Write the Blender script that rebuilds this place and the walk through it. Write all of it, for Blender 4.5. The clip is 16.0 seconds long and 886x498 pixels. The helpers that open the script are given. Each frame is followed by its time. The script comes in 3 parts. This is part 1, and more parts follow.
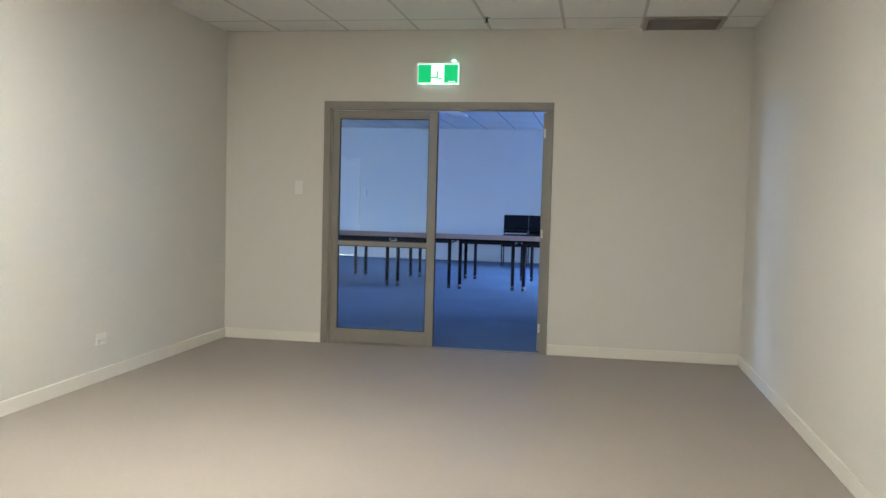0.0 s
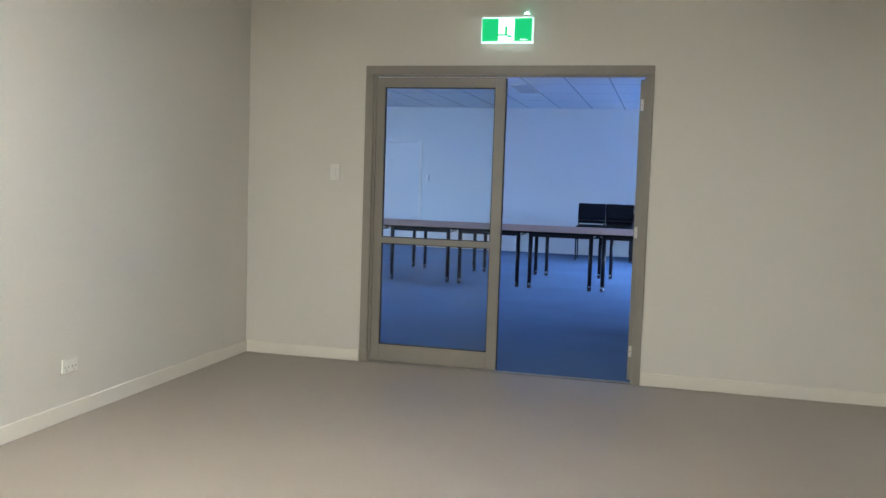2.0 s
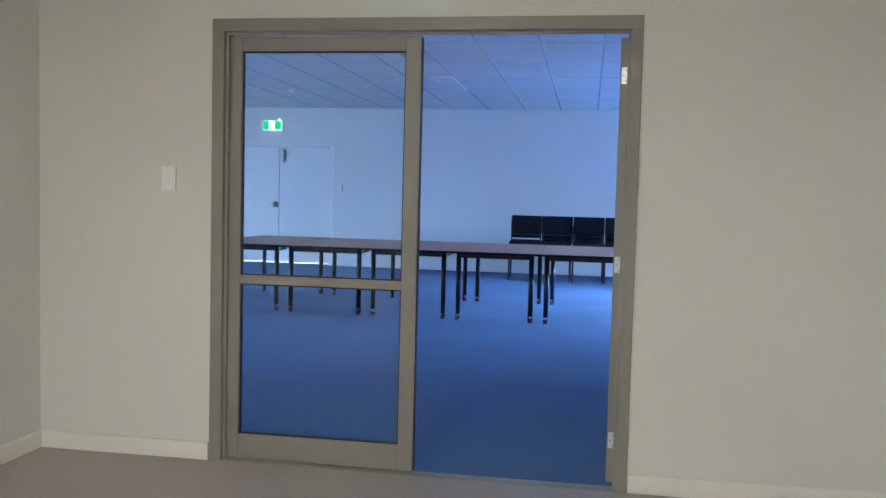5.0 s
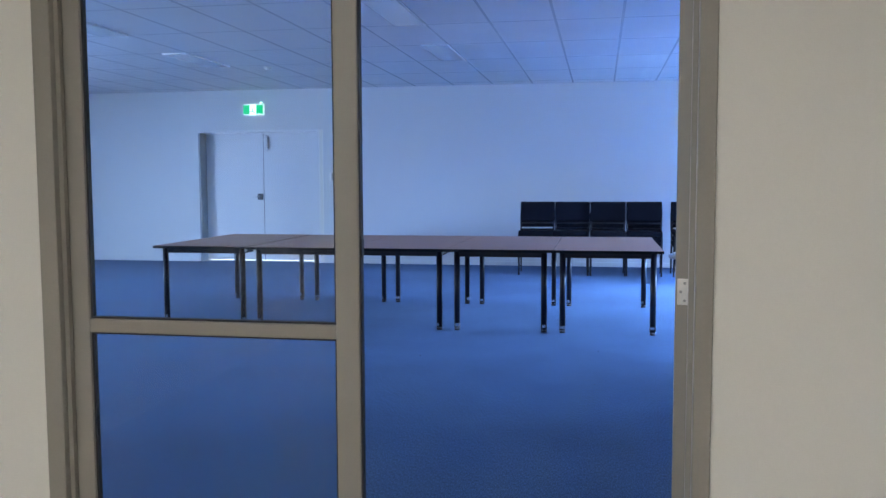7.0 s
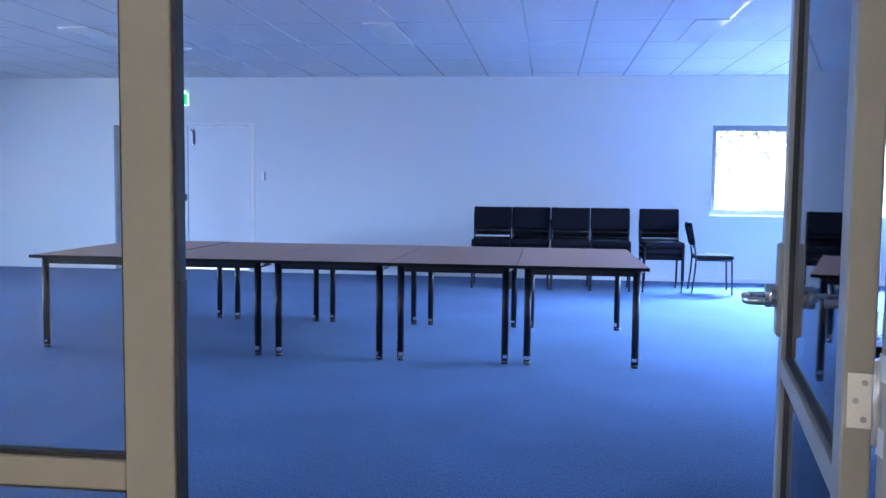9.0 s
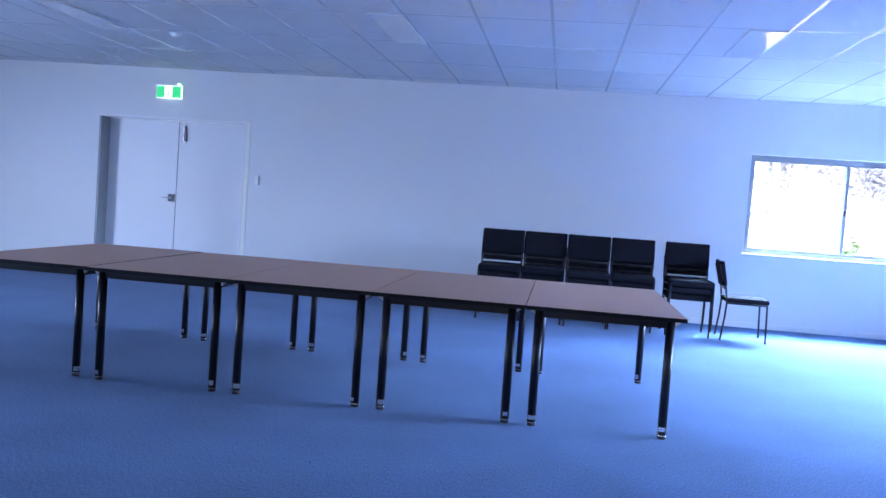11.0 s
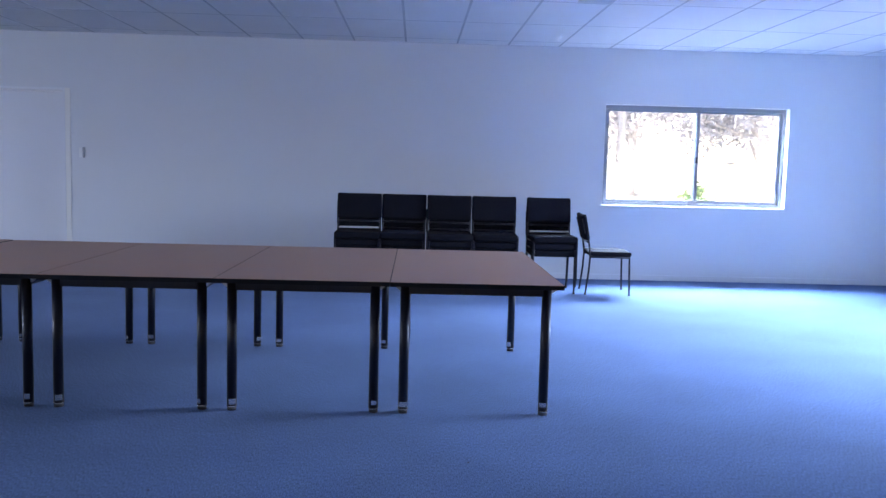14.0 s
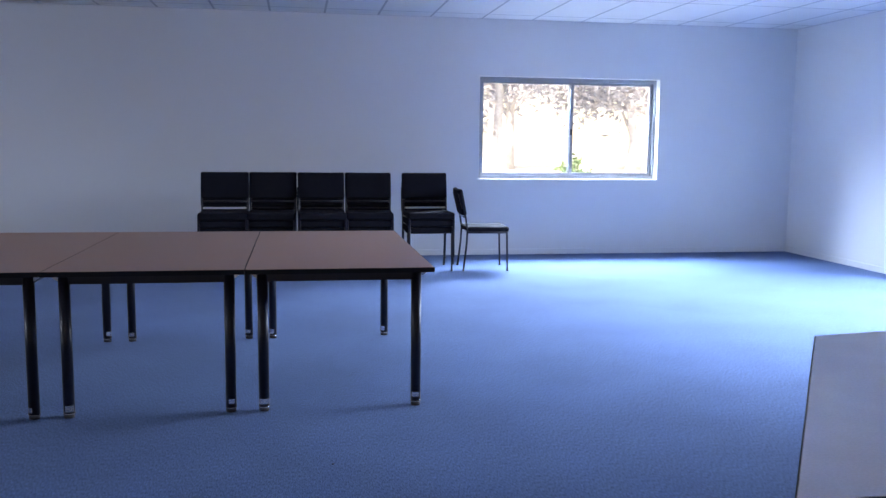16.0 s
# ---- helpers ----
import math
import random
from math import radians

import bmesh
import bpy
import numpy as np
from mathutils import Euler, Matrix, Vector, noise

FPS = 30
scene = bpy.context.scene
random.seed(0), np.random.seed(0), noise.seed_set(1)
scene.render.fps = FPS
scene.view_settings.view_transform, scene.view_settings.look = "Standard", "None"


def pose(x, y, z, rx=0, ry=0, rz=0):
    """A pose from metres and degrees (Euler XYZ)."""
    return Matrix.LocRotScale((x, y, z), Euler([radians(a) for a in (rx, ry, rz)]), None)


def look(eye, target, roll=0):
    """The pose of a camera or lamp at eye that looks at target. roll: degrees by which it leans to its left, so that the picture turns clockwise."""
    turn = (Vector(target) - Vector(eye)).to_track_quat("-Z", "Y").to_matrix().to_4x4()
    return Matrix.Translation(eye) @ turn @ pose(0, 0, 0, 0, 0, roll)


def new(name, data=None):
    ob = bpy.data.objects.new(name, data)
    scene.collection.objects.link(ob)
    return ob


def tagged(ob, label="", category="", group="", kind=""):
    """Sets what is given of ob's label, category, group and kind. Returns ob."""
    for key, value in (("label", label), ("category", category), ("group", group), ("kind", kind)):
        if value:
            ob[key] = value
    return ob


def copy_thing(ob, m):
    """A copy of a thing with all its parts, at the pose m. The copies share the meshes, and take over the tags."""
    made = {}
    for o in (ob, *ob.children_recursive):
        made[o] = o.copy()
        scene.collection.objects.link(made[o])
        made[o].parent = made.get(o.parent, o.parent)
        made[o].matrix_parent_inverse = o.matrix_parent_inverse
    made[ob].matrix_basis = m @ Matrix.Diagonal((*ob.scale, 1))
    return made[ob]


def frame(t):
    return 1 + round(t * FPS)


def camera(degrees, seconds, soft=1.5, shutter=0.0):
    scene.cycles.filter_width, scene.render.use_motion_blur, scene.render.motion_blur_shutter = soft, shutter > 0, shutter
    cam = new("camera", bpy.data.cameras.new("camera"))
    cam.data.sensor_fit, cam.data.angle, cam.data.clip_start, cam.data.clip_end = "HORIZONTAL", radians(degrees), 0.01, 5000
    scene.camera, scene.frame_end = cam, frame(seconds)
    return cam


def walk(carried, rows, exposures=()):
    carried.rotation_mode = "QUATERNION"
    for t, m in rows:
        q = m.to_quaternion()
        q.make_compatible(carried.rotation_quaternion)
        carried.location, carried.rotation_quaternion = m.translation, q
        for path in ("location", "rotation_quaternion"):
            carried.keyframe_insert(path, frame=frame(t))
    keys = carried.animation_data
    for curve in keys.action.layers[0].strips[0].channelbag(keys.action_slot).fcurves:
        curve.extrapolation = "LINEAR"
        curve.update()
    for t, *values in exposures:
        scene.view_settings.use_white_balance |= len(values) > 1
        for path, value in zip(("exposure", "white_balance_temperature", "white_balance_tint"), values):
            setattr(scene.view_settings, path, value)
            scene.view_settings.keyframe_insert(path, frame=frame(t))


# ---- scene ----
cam = camera(54.0, 16.0, soft=1.5)
PATH = [
    (0, (-0.015, 0.670, 1.244), (-0.355, 2.638, 1.133), 1.5),
    (0.5, (-0.059, 1.004, 1.265), (-0.497, 2.953, 1.167), 1.9),
    (1, (-0.180, 1.359, 1.274), (-0.576, 3.317, 1.184), -0.5),
    (1.5, (-0.234, 1.687, 1.261), (-0.653, 3.638, 1.127), 1.1),
    (2, (-0.257, 2.076, 1.272), (-0.748, 4.009, 1.121), 1.9),
    (2.5, (-0.345, 2.419, 1.262), (-0.660, 4.389, 1.128), 0.5),
    (3, (-0.379, 2.791, 1.261), (-0.713, 4.755, 1.089), 2.6),
    (3.5, (-0.422, 3.145, 1.269), (-0.800, 5.102, 1.099), 2.4),
    (4, (-0.504, 3.492, 1.273), (-0.827, 5.462, 1.154), 0.4),
    (4.2, (-0.553, 3.614, 1.274), (-0.856, 5.587, 1.152), 0.4),
    (6.3, (-0.576, 4.888, 1.282), (-0.962, 6.847, 1.159), 3.3),
    (6.5, (-0.548, 5.107, 1.288), (-0.977, 7.055, 1.140), 1.3),
    (7, (-0.657, 5.480, 1.294), (-1.012, 7.442, 1.138), -0.2),
    (7.5, (-0.707, 5.799, 1.285), (-1.018, 7.768, 1.128), 0.4),
    (8, (-0.704, 6.133, 1.288), (-1.097, 8.088, 1.138), 2.0),
    (8.5, (-0.777, 6.431, 1.276), (-1.082, 8.403, 1.138), 2.3),
    (9, (-0.836, 6.757, 1.261), (-1.074, 8.738, 1.115), 0.6),
    (9.5, (-0.831, 7.008, 1.277), (-1.066, 8.992, 1.169), 2.4),
    (11.8, (-0.891, 7.995, 1.278), (-1.159, 9.973, 1.165), 4.2),
    (12, (-0.883, 7.997, 1.293), (-1.166, 9.972, 1.157), 3.7),
    (12.5, (-0.857, 8.060, 1.293), (-1.054, 10.045, 1.157), 2.0),
    (13, (-0.897, 8.198, 1.288), (-0.983, 10.190, 1.126), 2.3),
    (13.5, (-0.921, 8.268, 1.303), (-0.931, 10.260, 1.128), 2.0),
    (14, (-0.923, 8.333, 1.316), (-0.857, 10.323, 1.126), 1.5),
    (14.5, (-0.891, 8.460, 1.305), (-0.786, 10.451, 1.150), 1.6),
    (15, (-0.874, 8.577, 1.304), (-0.726, 10.564, 1.128), 1.1),
    (15.5, (-0.849, 8.623, 1.310), (-0.644, 10.599, 1.083), 0.7),
    (16, (-0.794, 8.639, 1.312), (-0.465, 10.597, 1.071), 0.6),
]
EXPOSURES = [(0.0, 2.2, 6400, 10), (4.0, 2.3, 6150, 10), (7.0, 2.3, 6000, 14), (9.0, 2.55, 6150, 18), (12.5, 2.38, 7300, 21), (14.0, 1.98, 8100, 22), (16.0, 1.72, 9200, 22)]
walk(cam, [(t, look(eye, target, roll)) for t, eye, target, roll in PATH], EXPOSURES)

# ---------------------------------------------------------------- light
PANEL_GLOW = 11.6
SIDE_WATTS = 290.0
LEFT_WATTS = 265.0
FAR_WATTS = 1100.0
world = bpy.data.worlds.new("sky")
scene.world = world
world.use_nodes = True
wn = world.node_tree.nodes
sky = wn.new("ShaderNodeTexSky")
sky.sky_type = "NISHITA"
sky.sun_disc = False
sky.sun_elevation = radians(48)
sky.sun_rotation = radians(200)
world.node_tree.links.new(sky.outputs[0], wn["Background"].inputs[0])
wn["Background"].inputs[1].default_value = 0.15

sun_data = bpy.data.lights.new("sun", "SUN")
sun_data.energy = 5.0
sun_data.angle = radians(0.5)
sun_data.color = (1.0, 0.98, 0.95)
sun = new("sun", sun_data)
sun.matrix_world = look((-4, -12, 20), (0, 0, 0))

# skylight through the glass doors in the side wall
lamp_data = bpy.data.lights.new("daylight", "AREA")
lamp_data.shape = "RECTANGLE"
lamp_data.size, lamp_data.size_y = 3.4, 2.2
lamp_data.energy = SIDE_WATTS
lamp_data.color = (0.33, 0.55, 1.0)
lamp_data.spread = radians(82)
lamp = new("daylight", lamp_data)
lamp.matrix_world = look((6.45, 14.6, 2.1), (3.55, 14.6, 0.0))

# added fill light through an assumed, unseen opening in the left wall
left_data = bpy.data.lights.new("fill_left", "AREA")
left_data.shape = "RECTANGLE"
left_data.size, left_data.size_y = 3.0, 1.2
left_data.energy = LEFT_WATTS
left_data.color = (0.4, 0.605, 1.0)
left_lamp = new("fill_left", left_data)
left_lamp.matrix_world = look((-11.7, 12.0, 2.0), (-9.4, 12.0, 1.3))

# skylight from above through the far window
far_data = bpy.data.lights.new("daylight_far", "AREA")
far_data.shape = "RECTANGLE"
far_data.size, far_data.size_y = 3.0, 1.1
far_data.energy = FAR_WATTS
far_data.color = (0.33, 0.57, 1.0)
far_lamp = new("daylight_far", far_data)
far_lamp.matrix_world = look((2.3, 20.4, 3.0), (2.7, 18.4, 1.2))


# ---------------------------------------------------------------- materials
def rgba(c):
    return (c[0], c[1], c[2], 1.0)


def material(name, colour, rough=0.6, metal=0.0, vary=0.1, scale=3.0, fine=60.0, bump=0.05, second=None, per_object=0.0, spec=0.5):
    """Paint, plastic, metal or stone: two scales of variation in colour and roughness, and fine relief."""
    m = bpy.data.materials.new(name)
    m.use_nodes = True
    n, l = m.node_tree.nodes, m.node_tree.links
    b = n["Principled BSDF"]
    co = n.new("ShaderNodeTexCoord")
    big = n.new("ShaderNodeTexNoise")
    big.inputs["Scale"].default_value = scale
    big.inputs["Detail"].default_value = 5
    small = n.new("ShaderNodeTexNoise")
    small.inputs["Scale"].default_value = fine
    small.inputs["Detail"].default_value = 3
    l.new(co.outputs["Object"], big.inputs["Vector"])
    l.new(co.outputs["Object"], small.inputs["Vector"])
    add = n.new("ShaderNodeMath")
    add.operation = "MULTIPLY_ADD"
    add.inputs[1].default_value = 0.5
    l.new(small.outputs[0], add.inputs[0])
    half = n.new("ShaderNodeMath")
    half.operation = "MULTIPLY"
    half.inputs[1].default_value = 0.5
    l.new(big.outputs[0], half.inputs[0])
    l.new(half.outputs[0], add.inputs[2])
    ramp = n.new("ShaderNodeValToRGB")
    ramp.color_ramp.elements[0].position = 0.32
    ramp.color_ramp.elements[1].position = 0.68
    dark = second or [c * (1 - vary) for c in colour]
    ramp.color_ramp.elements[0].color = rgba(dark)
    ramp.color_ramp.elements[1].color = rgba([min(1, c * (1 + vary * 0.4)) for c in colour])
    l.new(add.outputs[0], ramp.inputs[0])
    out = ramp.outputs[0]
    if per_object:
        info = n.new("ShaderNodeObjectInfo")
        hsv = n.new("ShaderNodeHueSaturation")
        mp = n.new("ShaderNodeMapRange")
        mp.inputs[3].default_value = 1 - per_object
        mp.inputs[4].default_value = 1 + per_object
        l.new(info.outputs["Random"], mp.inputs[0])
        l.new(mp.outputs[0], hsv.inputs["Value"])
        l.new(out, hsv.inputs["Color"])
        out = hsv.outputs[0]
    l.new(out, b.inputs["Base Color"])
    rr = n.new("ShaderNodeMapRange")
    rr.inputs[3].default_value = max(0.02, rough - 0.07)
    rr.inputs[4].default_value = min(1.0, rough + 0.07)
    l.new(big.outputs[0], rr.inputs[0])
    l.new(rr.outputs[0], b.inputs["Roughness"])
    b.inputs["Metallic"].default_value = metal
    b.inputs["Specular IOR Level"].default_value = spec
    bp = n.new("ShaderNodeBump")
    bp.inputs["Strength"].default_value = bump
    bp.inputs["Distance"].default_value = 0.002
    l.new(small.outputs[0], bp.inputs["Height"])
    l.new(bp.outputs[0], b.inputs["Normal"])
    return m


def glow_material(name, colour, strength):
    m = bpy.data.materials.new(name)
    m.use_nodes = True
    b = m.node_tree.nodes["Principled BSDF"]
    b.inputs["Base Color"].default_value = rgba(colour)
    b.inputs["Emission Color"].default_value = rgba(colour)
    b.inputs["Emission Strength"].default_value = strength
    return m


def glass_material(name, tint=(0.96, 0.98, 0.97)):
    m = bpy.data.materials.new(name)
    m.use_nodes = True
    n, l = m.node_tree.nodes, m.node_tree.links
    n.remove(n["Principled BSDF"])
    clear = n.new("ShaderNodeBsdfTransparent")
    clear.inputs[0].default_value = rgba(tint)
    gloss = n.new("ShaderNodeBsdfGlossy")
    gloss.inputs["Roughness"].default_value = 0.02
    fres = n.new("ShaderNodeFresnel")
    fres.inputs[0].default_value = 1.33
    mix = n.new("ShaderNodeMixShader")
    l.new(fres.outputs[0], mix.inputs[0])
    l.new(clear.outputs[0], mix.inputs[1])
    l.new(gloss.outputs[0], mix.inputs[2])
    l.new(mix.outputs[0], n["Material Output"].inputs[0])
    return m


def carpet_material():
    m = material("blue_carpet", (0.08, 0.15, 0.278), 0.95, vary=0.25, scale=1.3, fine=170, bump=0.2, spec=0.1)
    n, l = m.node_tree.nodes, m.node_tree.links
    b = n["Principled BSDF"]
    co = n["Texture Coordinate"]
    st = n.new("ShaderNodeMapping")
    st.inputs["Scale"].default_value = (190, 46, 1)
    loop = n.new("ShaderNodeTexNoise")
    loop.inputs["Scale"].default_value = 1.0
    loop.inputs["Detail"].default_value = 2
    l.new(co.outputs["Object"], st.inputs["Vector"])
    l.new(st.outputs[0], loop.inputs["Vector"])
    mp = n.new("ShaderNodeMapRange")
    mp.inputs[1].default_value = 0.3
    mp.inputs[2].default_value = 0.7
    mp.inputs[3].default_value = 0.6
    mp.inputs[4].default_value = 1.3
    l.new(loop.outputs[0], mp.inputs[0])
    hsv = n.new("ShaderNodeHueSaturation")
    l.new(n["Color Ramp"].outputs[0], hsv.inputs["Color"])
    l.new(mp.outputs[0], hsv.inputs["Value"])
    l.new(hsv.outputs[0], b.inputs["Base Color"])
    bp = n["Bump"]
    bp.inputs["Distance"].default_value = 0.006
    l.new(loop.outputs[0], bp.inputs["Height"])
    b.inputs["Sheen Weight"].default_value = 0.03
    return m


CREAM = material("cream_wall_paint", (0.69, 0.668, 0.615), 0.5, vary=0.04, scale=0.9, fine=240, bump=0.08)
WHITE_WALL = material("white_wall_paint", (0.66, 0.66, 0.65), 0.5, vary=0.05, scale=0.8, fine=220, bump=0.08)
TRIM = material("white_gloss_trim", (0.78, 0.75, 0.68), 0.35, vary=0.04, scale=4, fine=150, bump=0.03)
TILE = material("ceiling_tile", (0.74, 0.73, 0.71), 0.9, vary=0.06, scale=2, fine=420, bump=0.3)
BAR = material("ceiling_bar", (0.75, 0.75, 0.74), 0.2, metal=0.0, spec=0.7, vary=0.03, scale=3, fine=90, bump=0.02)
VINYL = material("vinyl_floor", (0.37, 0.325, 0.28), 0.5, vary=0.12, scale=1.5, fine=320, bump=0.06)
CARPET = carpet_material()
TAUPE = material("taupe_aluminium", (0.27, 0.25, 0.215), 0.42, vary=0.06, scale=5, fine=180, bump=0.03)
SEAL = material("black_rubber", (0.02, 0.02, 0.022), 0.6, vary=0.2, bump=0.05)
STEEL = material("brushed_steel", (0.62, 0.62, 0.61), 0.28, metal=1.0, vary=0.08, scale=9, fine=200, bump=0.03)
HINGE = material("satin_hinge_plate", (0.66, 0.65, 0.62), 0.35, metal=0.5, vary=0.08, scale=20, fine=200)
PLASTIC = material("white_plastic", (0.8, 0.79, 0.75), 0.35, vary=0.03, scale=12, fine=200, bump=0.02)
DARK_STEEL = material("dark_lock_metal", (0.09, 0.09, 0.1), 0.4, metal=0.6, vary=0.15, scale=12, fine=200)
GREY_PLASTIC = material("grey_plastic", (0.3, 0.3, 0.3), 0.5, vary=0.08, bump=0.02)
DOOR_PAINT = material("white_door_paint", (0.72, 0.72, 0.72), 0.4, vary=0.04, scale=1.2, fine=160, bump=0.04)
JAMB = material("grey_jamb", (0.24, 0.25, 0.26), 0.4, vary=0.08, scale=3, fine=120)
LAMINATE = material("brown_laminate", (0.4, 0.21, 0.14), 0.5, vary=0.14, scale=5, fine=210, bump=0.04, per_object=0.05)
DESK_TOP = material("beech_laminate", (0.6, 0.44, 0.35), 0.2, vary=0.14, scale=4, fine=160, bump=0.02)
DESK_TOP.node_tree.nodes["Principled BSDF"].inputs["Coat Weight"].default_value = 0.8
DESK_TOP.node_tree.nodes["Principled BSDF"].inputs["Coat Roughness"].default_value = 0.18
BLACK_EDGE = material("black_edge_strip", (0.008, 0.008, 0.011), 0.6, vary=0.2, bump=0.03, spec=0.2)
BLACK_STEEL = material("black_powder_coat", (0.008, 0.008, 0.014), 0.34, vary=0.25, scale=9, fine=260, bump=0.05, spec=0.35)
FABRIC = material("black_upholstery", (0.009, 0.009, 0.013), 0.95, vary=0.3, scale=8, fine=420, bump=0.5, per_object=0.15, spec=0.12)
CHROME = material("worn_chrome", (0.7, 0.7, 0.7), 0.22, metal=0.9, vary=0.15, scale=30, fine=200)
ALUMINIUM = material("silver_aluminium", (0.27, 0.28, 0.3), 0.4, metal=0.4, vary=0.07, scale=6, fine=180)
GRILLE = material("vent_grille", (0.34, 0.3, 0.27), 0.55, vary=0.08, bump=0.03)
GLASS = glass_material("clear_glass")
SIGN_GREEN = glow_material("lit_green_acrylic", (0.0, 0.4, 0.12), 0.26)
SIGN_WHITE = glow_material("lit_white_acrylic", (0.75, 1.0, 0.95), 0.45)
SIGN_EDGE = glow_material("glowing_acrylic_edge", (0.7, 1.0, 0.93), 0.22)
LED = glow_material("green_test_lamp", (0.4, 1.0, 0.7), 1.0)
PANEL = glow_material("lit_panel_diffuser", (0.96, 0.95, 0.87), PANEL_GLOW)
DIFFUSER = material("prismatic_diffuser", (0.72, 0.72, 0.72), 0.1, vary=0.02, fine=300, bump=0.03)
LINT = material("dark_lint", (0.05, 0.06, 0.09), 0.95, vary=0.3)
BRICK_OUT = material("rendered_outer_wall", (0.5, 0.46, 0.4), 0.85, vary=0.12, bump=0.3)
GROUND = material("dry_grass", (0.42, 0.42, 0.4), 0.95, vary=0.45, scale=0.35, fine=9, bump=0.4)
BARK = material("pale_gum_bark", (0.56, 0.56, 0.6), 0.85, vary=0.4, scale=3, fine=22, bump=0.6)
LEAF = material("grey_green_leaf", (0.42, 0.44, 0.52), 0.55, vary=0.4, scale=0.6, fine=6, bump=0.05, per_object=0.12)
SHRUB = material("bright_green_leaf", (0.16, 0.26, 0.13), 0.5, vary=0.4, scale=2, fine=12, bump=0.05)


# ---------------------------------------------------------------- mesh helpers
def box(bm, x0, x1, y0, y1, z0, z1, bevel=0.0):
    made = bmesh.ops.create_cube(bm, size=1.0)["verts"]
    for v in made:
        v.co = Vector((x0 if v.co.x < 0 else x1, y0 if v.co.y < 0 else y1, z0 if v.co.z < 0 else z1))
    if bevel:
        edges = list({e for v in made for e in v.link_edges})
        bmesh.ops.bevel(bm, geom=edges, offset=bevel, segments=2, affect="EDGES", profile=0.5)
    return bm


def boxes(*rows, bevel=0.0):
    bm = bmesh.new()
    for r in rows:
        box(bm, *r, bevel=bevel)
    return bm


def tube(bm, points, r, sides=10, r_end=None):
    """A round bar along a line of points."""
    pts = [Vector(p) for p in points]
    rings = []
    side = None
    for i, p in enumerate(pts):
        a = pts[max(0, i - 1)]
        b = pts[min(len(pts) - 1, i + 1)]
        d = (b - a).normalized()
        if side is None:
            side = d.orthogonal().normalized()
        side = (side - d * side.dot(d)).normalized()
        up = d.cross(side)
        rad = r if r_end is None else r + (r_end - r) * i / (len(pts) - 1)
        rings.append([bm.verts.new(p + rad * (math.cos(2 * math.pi * k / sides) * side + math.sin(2 * math.pi * k / sides) * up)) for k in range(sides)])
    for a, b in zip(rings, rings[1:]):
        for k in range(sides):
            f = bm.faces.new((a[k], a[(k + 1) % sides], b[(k + 1) % sides], b[k]))
            f.smooth = True
    bm.faces.new(rings[0][::-1])
    bm.faces.new(rings[-1])
    return bm


def cylinder(bm, centre, axis, r, length, sides=16):
    c, a = Vector(centre), Vector(axis).normalized()
    return tube(bm, [c - a * length / 2, c + a * length / 2], r, sides)


def mesh_of(name, bm, mat):
    bmesh.ops.recalc_face_normals(bm, faces=bm.faces)
    me = bpy.data.meshes.new(name)
    bm.to_mesh(me)
    bm.free()
    for one in mat if isinstance(mat, (list, tuple)) else (mat,):
        me.materials.append(one)
    return me


def part(name, bm, mat, parent, label=""):
    ob = new(name, mesh_of(name, bm, mat))
    ob.parent = parent
    if label:
        tagged(ob, label)
    return ob


def single(name, bm, mat, label, category, kind="", group=""):
    return tagged(new(name, mesh_of(name, bm, mat)), label, category, group, kind)


def thing(name, label, category, m=None, group="", kind=""):
    ob = new(name)
    ob.empty_display_size = 0.1
    if m is not None:
        ob.matrix_basis = m
    return tagged(ob, label, category, group, kind)


# ---------------------------------------------------------------- plan
L1, R1, BACK = -3.18, 1.16, -3.0          # first room
Y0, Y1 = 7.82, 7.94                       # wall between the rooms
CEIL = 2.64                               # first room
CEIL2 = 2.74                              # second room
L2, R2, FAR = -11.0, 5.3, 18.72          # second room
TH = 0.3
DX0, DX1, DH = -2.30, -0.365, 2.06        # glazed double door opening
WX0, WX1, WZ0, WZ1 = 1.31, 3.54, 0.9, 2.105   # far window
FX0, FX1, FH = -7.07, -5.03, 2.11         # far double door
SY0, SY1, SH = 12.9, 16.5, 2.5            # side glass doors

# floors
single("floor", boxes((L1 - 0.1, R1 + 0.1, BACK, Y0 + 0.03, -0.1, 0.0)), VINYL, "matt grey-beige sheet vinyl floor", "floor", "structure")
single("floor_carpet", boxes((L2, R2, Y0 + 0.03, FAR + TH, -0.1, 0.0)), CARPET, "blue loop-pile carpet over the meeting room floor", "floor", "structure")

# walls of the first room
single("wall_west", boxes((L1 - 0.12, L1, BACK - 0.2, Y0, -0.1, 2.9)), CREAM, "cream painted plasterboard wall", "wall", "structure")
single("wall_east", boxes((R1, R1 + 0.12, BACK - 0.2, Y0, -0.1, 2.9)), CREAM, "cream painted plasterboard wall", "wall", "structure")
single("wall_south", boxes((L1, R1, BACK - 0.12, BACK, -0.1, 2.9)), CREAM, "cream painted plasterboard wall", "wall", "structure")

